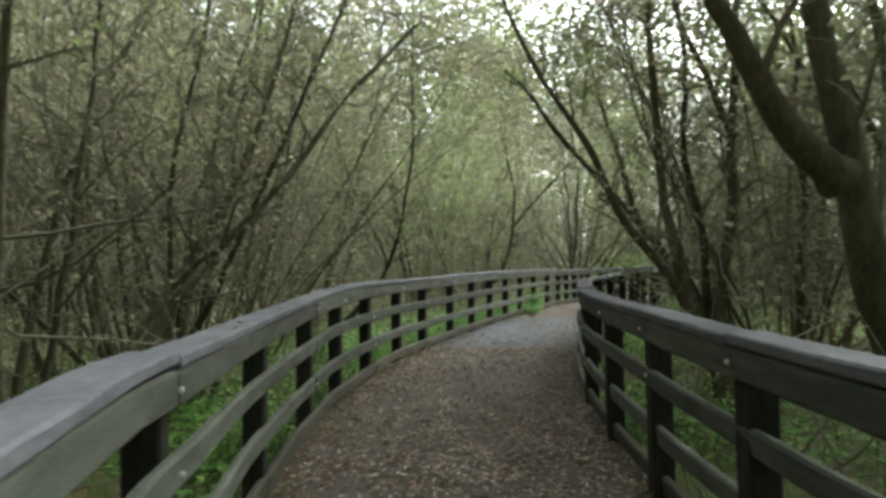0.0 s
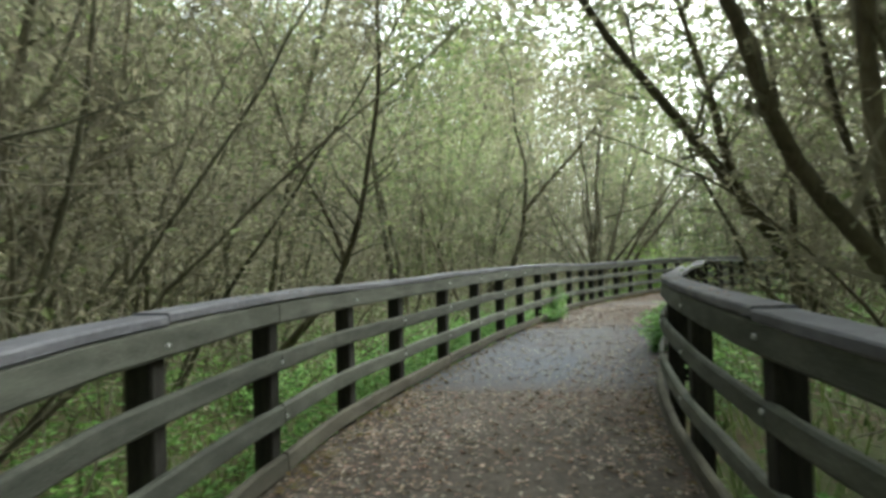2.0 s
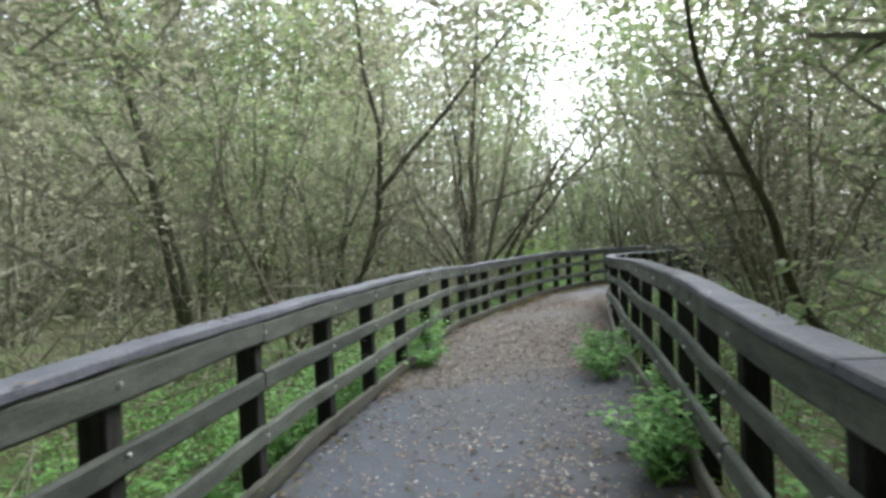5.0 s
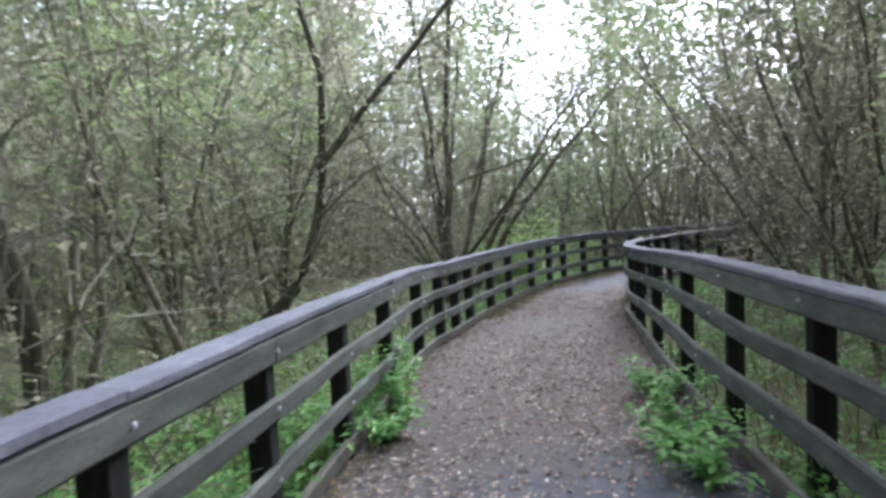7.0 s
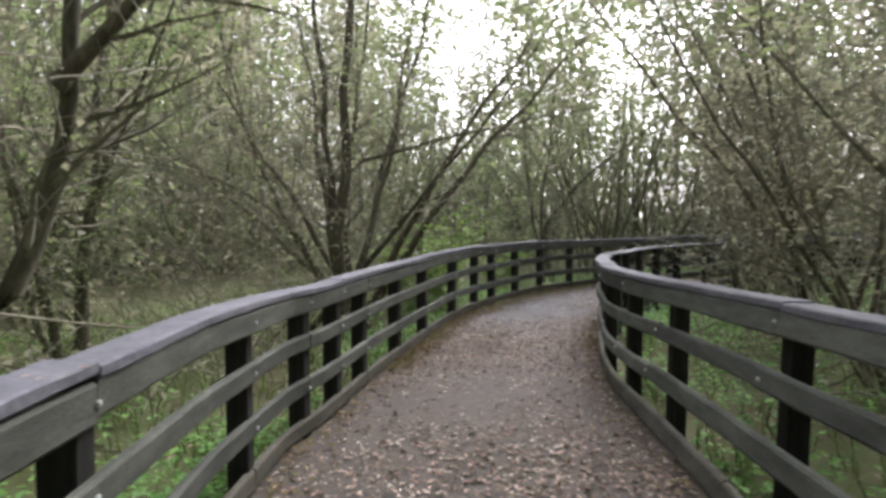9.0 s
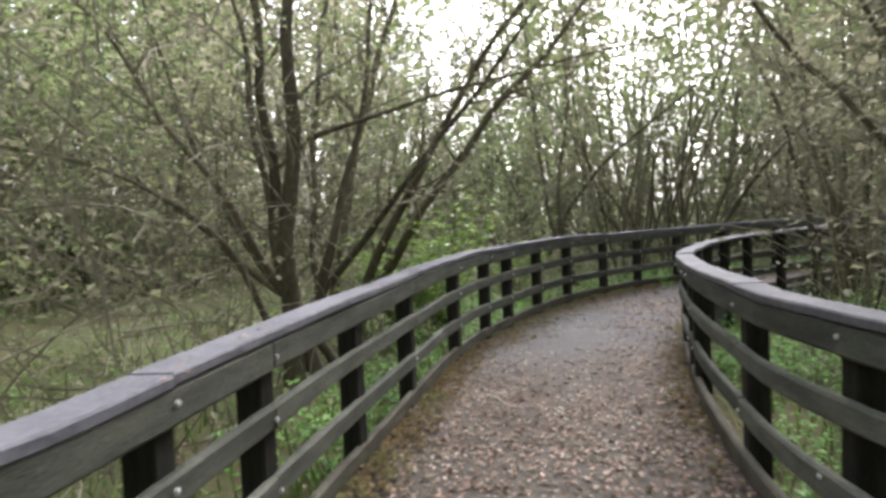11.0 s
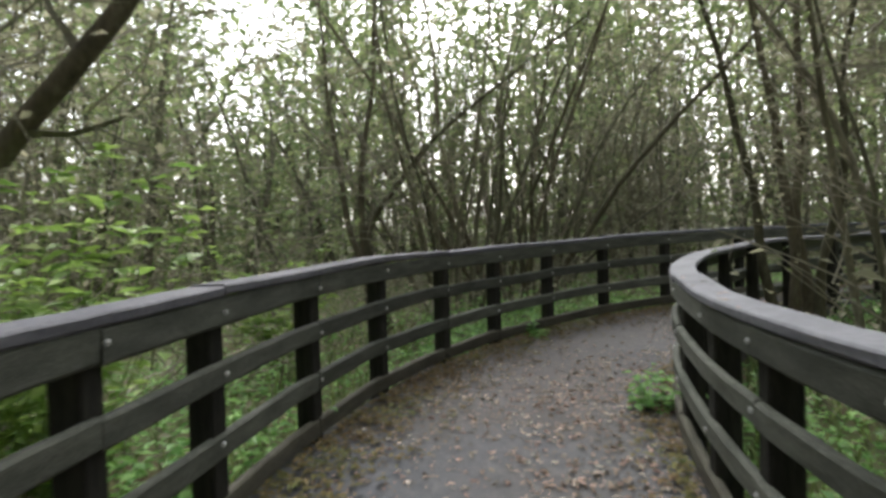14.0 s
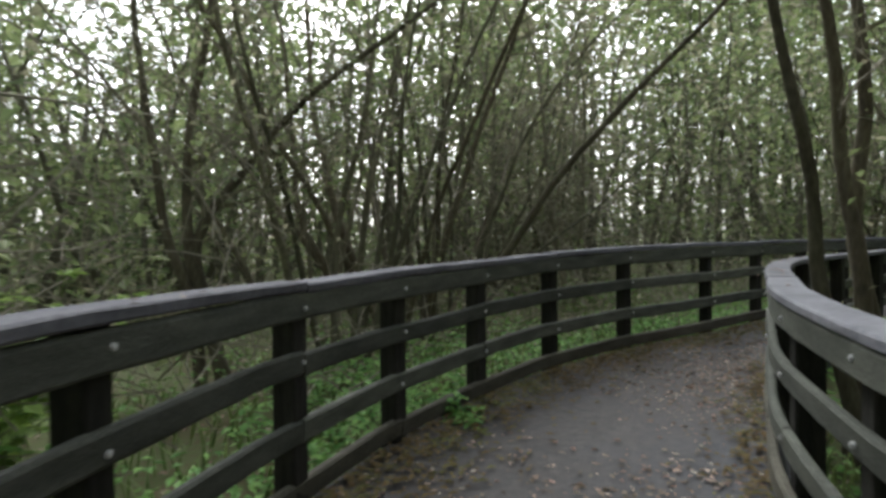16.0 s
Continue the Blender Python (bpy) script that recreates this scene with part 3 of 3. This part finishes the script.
HERO = [
    (-4.0, 5.0, fan(R, 12, 26, 6.5, .06), M_BARK, M_LEAF_OLIVE, "multi-stemmed bare thicket tree with fanning grey stems"),
    (-3.0, 1.7, fan(R, 9, 22, 6, .06), M_BARK, M_LEAF_OLIVE, "multi-stemmed bare thicket tree with fanning grey stems"),
    (-3.6, 10.2, fan(R, 7, 24, 6, .05), M_BARK, M_LEAF_OLIVE, "spreading bare thicket tree with crossing twigs"),
    (4.9, 3.1, fan(R, 10, 20, 6, .05), M_BARK_DARK, M_LEAF_OLIVE, "crowded dark stems of a thicket tree"),
    (12.2, 28.6, fan(R, 13, 28, 6.5, .06), M_BARK_DARK, M_LEAF, "coppiced clump of many fanning stems"),
    (4.0, 5.6, fan(R, 14, 24, 5, .03), M_BARK_DARK, M_LEAF_OLIVE, "crowded thin brown stems of a thicket tree"),
    (-3.1, 3.8, fan(R, 15, 32, 5, .04, -60, 220), M_BARK, M_LEAF_OLIVE, "dense clump of grey stems leaning towards the walkway"),
    (-3.6, 7.2, fan(R, 7, 16, 5, .04, 0, 200), M_BARK, M_LEAF_OLIVE, "spreading bare thicket tree with crossing twigs"),
    (6.5, 14.3, fan(R, 8, 24, 5, .035, 180, 220), M_BARK, M_LEAF_OLIVE, "brown thicket of thin stems leaning over the fence"),
    (7.5, 16.6, fan(R, 9, 24, 5, .035, 180, 200), M_BARK, M_LEAF_OLIVE, "brown thicket of thin stems leaning over the fence"),
    (6.9, 10.8, fan(R, 8, 22, 5, .035, 180, 220), M_BARK, M_LEAF, "green-leaved thicket tree arching over the fence"),
    (10.6, 28.1, fan(R, 14, 27, 5.6, .045), M_BARK, M_LEAF, "coppiced clump of many fanning stems"),
    (13.5, 29.3, fan(R, 14, 25, 5.6, .045), M_BARK, M_LEAF, "coppiced clump of many fanning stems"),
    (10.4, 21.7, fan(R, 10, 14, 6, .04), M_BARK, M_LEAF_OLIVE, "dense upright thicket of thin bare stems"),
]
for i, (x, y, stems, bark, leaf, label) in enumerate(HERO):
    bushy = not label.startswith("coppiced")
    t = tree_parts("tree", 100 + i, [(a, b, c, d, e * 1.15, *f) for a, b, c, d, e, *f in stems], bark, leaf, branch_n=20 if bushy else 9, leaf_n=3, leaf_size=0.08, reach=1.6, twig_n=7 if bushy else 3)
    stand(t, x, y, 0, 1.0, label)
    free_walkway(t)

# the wood behind them: a few kinds, copied with different turns and sizes
KINDS = []
for i in range(5):
    rr = random.Random(40 + i)
    stems = fan(rr, (6, 9, 5, 8, 4)[i], (20, 26, 14, 22, 12)[i], 6.3, (.06, .05, .08, .055, .1)[i])
    KINDS.append(tree_parts("tree", 60 + i, stems, M_BARK if i % 2 == 0 else M_BARK_DARK, M_LEAF_OLIVE if i in (0, 1, 3) else M_LEAF, branch_n=12, leaf_n=9, leaf_size=0.11, first=0.1, reach=1.3))
LABELS = ["slender multi-stemmed woodland tree, sparse olive leaves", "dense fan of thin woodland stems", "few-stemmed woodland tree with light green leaves", "bushy multi-stemmed woodland tree", "tall woodland tree with two or three trunks"]


def clear(x, y, gap):
    for e in (EDGE_L, EDGE_R):
        if np.min(np.hypot(e.p[:, 0] - x, e.p[:, 1] - y)) < gap:
            return False
    k = np.argmin(np.hypot(EDGE_L.p[:, 0] - x, EDGE_L.p[:, 1] - y))
    return (np.array([x, y]) - EDGE_L.p[k]) @ EDGE_L.n[k] > 0 or (np.array([x, y]) - EDGE_R.p[np.argmin(np.hypot(EDGE_R.p[:, 0] - x, EDGE_R.p[:, 1] - y))]) @ EDGE_R.n[np.argmin(np.hypot(EDGE_R.p[:, 0] - x, EDGE_R.p[:, 1] - y))] > 0


def opening(x, y):
    """Where the wood thins out towards a clearing, seen from the walkway."""
    a = math.degrees(math.atan2(x - 3, y - 12))
    return 12.5 < a < 19.5 and y > 28


spots = [(h[0], h[1]) for h in HERO] + [h[0][0][1][:2] for h in BENT]
rr = random.Random(5)
used = set()
tries = 0
while len(spots) < 94 and tries < 6000:
    tries += 1
    x, y = rr.uniform(-13, 24), rr.uniform(-9, 40)
    if not clear(x, y, 1.7) or opening(x, y) or min((x - a) ** 2 + (y - b) ** 2 for a, b in spots) < 2.3:
        continue
    spots.append((x, y))
    k = rr.randrange(5)
    first_use = k not in used
    used.add(k)
    # among the coppiced clumps no other trees stand
    if not first_use and 8 < x < 17 and 26 < y < 33:
        rr.uniform(0, 360), rr.uniform(0.8, 1.25)
        continue
    if first_use:
        stand(KINDS[k], x, y, rr.uniform(0, 360), 1.0, LABELS[k], "woodland trees")
    else:
        c = copy_thing(KINDS[k], pose(0, 0, 0))
        stand(c, x, y, rr.uniform(0, 360), rr.uniform(0.8, 1.25), LABELS[k], "woodland trees")


# the far wood and the tangle between the trees: stems, twigs and foliage too many to count
def far_wood():
    rng = random.Random(77)
    st, lf, lg = Buf(), Buf(), Buf()
    for k in range(1500):
        far = k >= 1050
        a, r = rng.uniform(0, 6.283), rng.uniform(40, 62) if far else rng.uniform(19, 40)
        x, y = 6 + r * math.cos(a), 14 + r * math.sin(a)
        if not clear(x, y, 6.5) or math.hypot(x, y + 3) < 8:
            continue
        tall = (rng.uniform(20, 32) if far else (0.44 * r - 1.8) * rng.uniform(0.8, 1.2) * (0.8 if x > 9 and y > 18 else 1)) if not opening(x, y) else rng.uniform(4, 6.5) + 0.1 * max(0, r - 25)
        sparse = opening(x, y) or x > 9 and y > 18
        pts, rad = limb(rng, Vector((x, y, -0.5)), Vector((rng.gauss(0, .15), rng.gauss(0, .15), 1)), tall, rng.uniform(.06, .14), .02, 6, .08)
        st.tube(pts, rad, 4)
        green = sparse or noise.noise(Vector((x * .12, y * .12, 6))) > .05
        for _ in range((110 if sparse else 260) if not far else (260 if sparse else 600)):
            u = rng.random() * 6
            p = pts[int(u)].lerp(pts[min(int(u) + 1, 6)], u % 1) + Vector((rng.gauss(0, 1.2), rng.gauss(0, 1.2), rng.gauss(0, .7)))
            (lg if green else lf).leaf(p, rng.uniform(.55, .95) if far else rng.uniform(.22, .42), rng)
    for _ in range(420):
        a, r = rng.uniform(-1.0, 4.1), rng.uniform(64, 90)
        x, y = 6 + r * math.cos(a), 14 + r * math.sin(a)
        gap = opening(x, y)
        if gap and rng.random() < 0.4:
            continue
        green = noise.noise(Vector((x * .12, y * .12, 6))) > .05
        tall = rng.uniform(15, 24) if gap else rng.uniform(26, 38)
        st.tube([Vector((x, y, -.5)), Vector((x + rng.gauss(0, .6), y, tall * .5)), Vector((x + rng.gauss(0, 1), y, tall))], [.18, .12, .03], 4)
        for _ in range(130 if x > 9 and y > 18 else 320):
            (lg if green else lf).leaf(Vector((x + rng.gauss(0, 2), y + rng.gauss(0, 2), tall * rng.random() ** .8)), rng.uniform(.9, 1.5), rng)
    tagged(new("far_trees", st.mesh("far_trees", M_BARK)), "distant crowded tree stems", "trees", kind="stuff")
    tagged(new("far_foliage", lf.mesh("far_foliage", M_LEAF_OLIVE)), "distant olive woodland foliage", "foliage", kind="stuff")
    tagged(new("far_foliage", lg.mesh("far_foliage", M_LEAF)), "distant light green woodland foliage", "foliage", kind="stuff")


def tangle():
    """Thin shoots and small leaves that fill the space between and above the trees."""
    rng = random.Random(78)
    tw, lo, lg = Buf(), Buf(), Buf()
    n = 0
    while n < 8600:
        x, y = rng.uniform(-14, 26), rng.uniform(-8, 42)
        d = min(np.min(np.hypot(e.p[::8, 0] - x, e.p[::8, 1] - y)) for e in (EDGE_L, EDGE_R))
        inside = not clear(x, y, 1.2)
        z = rng.uniform(0, 1) ** 1.1 * 6.6
        if 8 < x < 17 and 26 < y < 33 and rng.random() < .5:
            continue
        if y > 17 and z > 4.5 and d < 6 and rng.random() < .6:
            continue
        if (inside or d < 1.5) and z < 4.6 or opening(x, y) and z > 3:
            continue
        n += 1
        p = Vector((x, y, ground_height(x, y) + z))
        pts, rad = limb(rng, p, Vector((rng.gauss(0, .6), rng.gauss(0, .6), .8)), rng.uniform(.7, 1.9), .009, .003, 4, .2)
        if z < 6:
            tw.tube(pts, rad, 3)
        green = noise.noise(Vector((x * .22, y * .22, z * .2))) > (.2 if z < 3 else .1) - (.3 if y > 22 else 0)
        for _ in range(10):
            q = pts[rng.randrange(1, 5)] + Vector((rng.gauss(0, .2), rng.gauss(0, .2), rng.gauss(0, .16)))
            (lg if green else lo).leaf(q, rng.uniform(.06, .12) * (1 + .1 * min(d, 5)), rng)
    for n in range(5000):
        e = EDGE_L if rng.random() < .5 else EDGE_R
        # the first metres, behind the start, are unseen: added to shade the fence
        k = min(int(rng.uniform(1, 47) / .05), len(e.p) - 1)
        o = rng.uniform(-1.3, 5)
        x, y = e.p[k] + e.n[k] * o
        z = rng.uniform(3.4 if o < 1 else 2.6, 5.6)
        if y > 17 and rng.random() < .6:
            continue
        if n > 4100:
            z = rng.uniform(2.8, 5.6)
            x, y = rng.uniform(1.2, 8), rng.uniform(.5, 11)
            if not clear(x, y, 1.0) and z < 3.6:
                continue
        p = Vector((x, y, z))
        d = e.n[k] * -.7
        pts, rad = limb(rng, p, Vector((d[0] + rng.gauss(0, .5), d[1] + rng.gauss(0, .5), .25)), rng.uniform(.7, 1.6), .009, .003, 4, .2)
        tw.tube(pts, rad, 3)
        green = noise.noise(Vector((x * .3, y * .3, z * .3))) > .02
        for _ in range(15):
            q = pts[rng.randrange(1, 5)] + Vector((rng.gauss(0, .2), rng.gauss(0, .2), rng.gauss(0, .14)))
            (lg if green else lo).leaf(q, rng.uniform(.08, .15), rng)
    # long bare shoots and brush close to the ground behind the fences
    for k in range(7500):
        e = EDGE_L if rng.random() < .62 else EDGE_R
        brush = k % 5 < 2
        i = min(int(rng.uniform(5, 47) / .05), len(e.p) - 1)
        o = 1.0 + 7 * rng.random() ** 1.2
        x, y = e.p[i] + e.n[i] * o
        if not clear(x, y, .9):
            continue
        p = Vector((x, y, ground_height(x, y) + (rng.uniform(-.05, .5) if brush else rng.uniform(.2, 3.4))))
        out = e.n[i] * rng.uniform(-.1, .5)
        pts, rad = limb(rng, p, Vector((out[0] + rng.gauss(0, .6), out[1] + rng.gauss(0, .6), rng.uniform(-.1, .9))), min(rng.uniform(.5, 1.3) if brush else rng.uniform(1.0, 2.6), o * .8 + .2), .01, .003, 5, .16)
        tw.tube(pts, rad, 3)
        for _ in range(7 if brush else 2):
            q = pts[rng.randrange(1, 6)] + Vector((rng.gauss(0, .1), rng.gauss(0, .1), rng.gauss(0, .08)))
            (lo if rng.random() < .7 else lg).leaf(q, rng.uniform(.05, .1), rng)
    tagged(new("thicket_twigs", tw.mesh("thicket_twigs", M_TWIG)), "tangled thin grey-brown twigs of the thicket", "twigs", kind="stuff")
    tagged(new("thicket_leaves", lo.mesh("thicket_leaves", M_LEAF_OLIVE)), "small olive leaves of the thicket", "leaves", kind="stuff")
    tagged(new("thicket_leaves", lg.mesh("thicket_leaves", M_LEAF)), "small light green leaves of the thicket", "leaves", kind="stuff")


far_wood()
tangle()


# ---- undergrowth ----
def strip_points(rng, n, lo, hi, s0=3, s1=47):
    """Random places beside the path, lo to hi metres outside its edges."""
    for _ in range(n):
        e = EDGE_L if rng.random() < 0.55 else EDGE_R
        k = min(int(rng.uniform(s0, s1) / 0.05), len(e.p) - 1)
        o = lo + (hi - lo) * rng.random() ** 1.5
        x, y = e.p[k] + e.n[k] * o
        yield x, y


def undergrowth():
    rng = random.Random(9)
    g, u = Buf(), Buf()
    for x, y in strip_points(rng, 22000, 0.3, 7):
        z = ground_height(x, y)
        h = rng.uniform(.12, .38)
        a = rng.uniform(0, 6.283)
        d = Vector((math.cos(a), math.sin(a), 0))
        s = Vector((-d.y, d.x, 0)) * rng.uniform(.006, .012)
        b = len(g.v)
        p = Vector((x, y, z - .02))
        q = p + d * h * .3 + Vector((0, 0, h * .7))
        g.v += [p - s, p + s, q + s * .8, q - s * .8, p + d * h * .75 + Vector((0, 0, h))]
        g.f += [(b, b + 1, b + 2, b + 3), (b + 3, b + 2, b + 4)]
    for x, y in strip_points(rng, 7000, 0.34, 6):
        if noise.noise(Vector((x * .45, y * .45, 1))) < -0.05 and not (6 < y < 14 and x < 2):
            continue
        z = ground_height(x, y)
        h = rng.uniform(.15, .5)
        for _ in range(9):
            p = Vector((x + rng.gauss(0, .13), y + rng.gauss(0, .13), z + h * rng.random()))
            u.leaf(p, rng.uniform(.05, .11), rng, 0.5)
    for e, s0, s1, count in ((EDGE_L, 9, 24, 1500), (EDGE_L, 30, 46, 1300), (EDGE_R, 26, 38, 500)):
        for _ in range(count):
            k = min(int(rng.uniform(s0, s1) / .05), len(e.p) - 1)
            x, y = e.p[k] + e.n[k] * (.36 + 1.9 * rng.random() ** 1.4)
            if noise.noise(Vector((x * .8, y * .8, 2))) < -.15:
                continue
            h = rng.uniform(.15, .5)
            for _ in range(9):
                u.leaf(Vector((x + rng.gauss(0, .1), y + rng.gauss(0, .1), ground_height(x, y) + h * rng.random())), rng.uniform(.05, .1), rng, .5)
    tagged(new("grass", g.mesh("grass", M_GRASS)), "long woodland grass below the fences", "grass", kind="stuff")
    tagged(new("undergrowth", u.mesh("undergrowth", M_NETTLE)), "bright green low leafy undergrowth", "undergrowth", kind="stuff")


undergrowth()


def leafy_plant(seed, spread, height, n, size, material, label, x, y, z):
    """A weed with several stalks and broad toothed leaves."""
    rng = random.Random(seed)
    plant = tagged(new("leafy_plant"), label, "plant", "weeds along the walkway")
    st, lf = Buf(), Buf()
    for _ in range(n):
        a = rng.uniform(0, 6.283)
        pts, rad = limb(rng, Vector((rng.gauss(0, .04), rng.gauss(0, .04), -.02)), Vector((math.cos(a) * spread, math.sin(a) * spread, height)), math.hypot(spread, height) * rng.uniform(.6, 1.1), .005, .002, 6, .1, .03)
        st.tube(pts, rad, 4)
        for k in range(1, 7):
            for _ in range(5):
                lf.leaf(pts[k] + Vector((rng.gauss(0, .035), rng.gauss(0, .035), rng.gauss(0, .02))), size * rng.uniform(.6, 1.2), rng, .55)
    child("stem", st.mesh("stem", material), plant, kind="stuff")
    child("foliage", lf.mesh("foliage", material), plant, kind="stuff")
    plant.location = (x, y, z)


PLANTS = [  # edge, distance along, outwards, spread, height, stalks
    (EDGE_R, 16.4, -.12, .3, .5, 14), (EDGE_R, 16.9, -.1, .3, .45, 12), (EDGE_R, 19.2, -.2, .28, .28, 10), (EDGE_R, 19.75, -.18, .3, .3, 12), (EDGE_R, 20.8, -.12, .25, .35, 9),
    (EDGE_R, 18.8, .25, .3, .45, 10), (EDGE_R, 21.5, .1, .25, .4, 8), (EDGE_L, 21.3, -.05, .3, .6, 14), (EDGE_L, 20.6, -.1, .25, .25, 9), (EDGE_L, 20, .35, .4, .6, 16),
    (EDGE_L, 19.2, .4, .4, .6, 16), (EDGE_L, 20.9, .12, .35, .5, 16), (EDGE_L, 21.6, .2, .35, .55, 16), (EDGE_L, 22, .3, .35, .6, 14), (EDGE_L, 18, .45, .4, .5, 14), (EDGE_L, 36, -.12, .2, .14, 6), (EDGE_R, 31.3, -.1, .22, .25, 7), (EDGE_L, 16.7, .5, .4, .5, 14), (EDGE_L, 15.6, .55, .4, .5, 14),
]
for i, (e, s, o, sp, h, n) in enumerate(PLANTS):
    p = e.at(s, o, 0)
    leafy_plant(200 + i, sp, h, n, .085, M_NETTLE, "low bright green weed with broad leaves", p.x, p.y, 0.0 if o < 0.05 else ground_height(p.x, p.y))
for i, (x, y, h) in enumerate([(5.0, 23.9, 1.8), (4.5, 24.2, 1.4), (7.2, 26.9, 1.3)]):
    leafy_plant(300 + i, .8, h, 30, .15, M_SHRUB, "tall yellow-green leafy shrub behind the fence", x, y, ground_height(x, y))


# ---- dead leaves on the path and on the caps ----
def litter():
    rng = random.Random(21)
    b, c, m, pale = Buf(), Buf(), Buf(), Buf()
    n = len(EDGE_L.p)
    for _ in range(80000):
        a, d = across(rng.randrange(40, n - 120))
        f = rng.random()
        x, y = a + (d - a) * f
        dens = 0.62 + 1.3 * noise.noise(Vector((x * .45, y * .45, 4))) + .7 * abs(f - .5)
        bare = 6.8 < y < 11.8 or y > 22
        if bare:
            dens *= (.16 if f < .6 else .4) if y < 12 else (.25 if f < .55 else .45)
        if rng.random() > dens:
            continue
        (pale if rng.random() < (.08 if y > 18 else .3 if bare else .22 if y < 7 else .12) else b).leaf(Vector((x, y, 0.012 * noise.noise(Vector((x, y, 0))) + rng.uniform(.007, .02))), rng.uniform(.022, .058), rng, .92, rng.uniform(-.3, .5))
    for x, y in strip_points(rng, 16000, .2, 9):
        b.leaf(Vector((x, y, ground_height(x, y) + rng.uniform(.0, .06))), rng.uniform(.04, .09), rng, .85, rng.uniform(-.3, .5))
    for e in (EDGE_L, EDGE_R):
        for _ in range(420):
            s = rng.uniform(3, 40)
            p = e.at(s, rng.uniform(-.05, .11), 1.017)
            if noise.noise(p * .9) > .05:
                c.leaf(p + Vector((0, 0, .01)), rng.uniform(.02, .045), rng, .93, .2)
    for _ in range(11000):
        e = EDGE_L if rng.random() < .7 else EDGE_R
        s = rng.uniform(26, 44) if rng.random() < .7 else rng.uniform(3, 44)
        p = e.at(s, -abs(rng.gauss(0, .13 if s < 30 or e is EDGE_R else .28)) - .01, 0.012)
        m.leaf(p + Vector((0, 0, rng.uniform(.008, .03))), rng.uniform(.03, .07), rng, .8)
    tagged(new("fallen_leaves", b.mesh("fallen_leaves", M_LITTER)), "brown and pale dead leaves on walkway and woodland floor", "leaves", kind="stuff")
    tagged(new("fallen_leaves", c.mesh("fallen_leaves", M_LITTER)), "small dead leaves lying on the fence caps", "leaves", kind="stuff")
    tagged(new("fallen_leaves", pale.mesh("fallen_leaves", M_PALE)), "pale dry willow leaves scattered on the walkway", "leaves", kind="stuff")
    tagged(new("moss", m.mesh("moss", M_MOSS)), "moss and rotting leaves along the kerbs", "moss", kind="stuff")


litter()
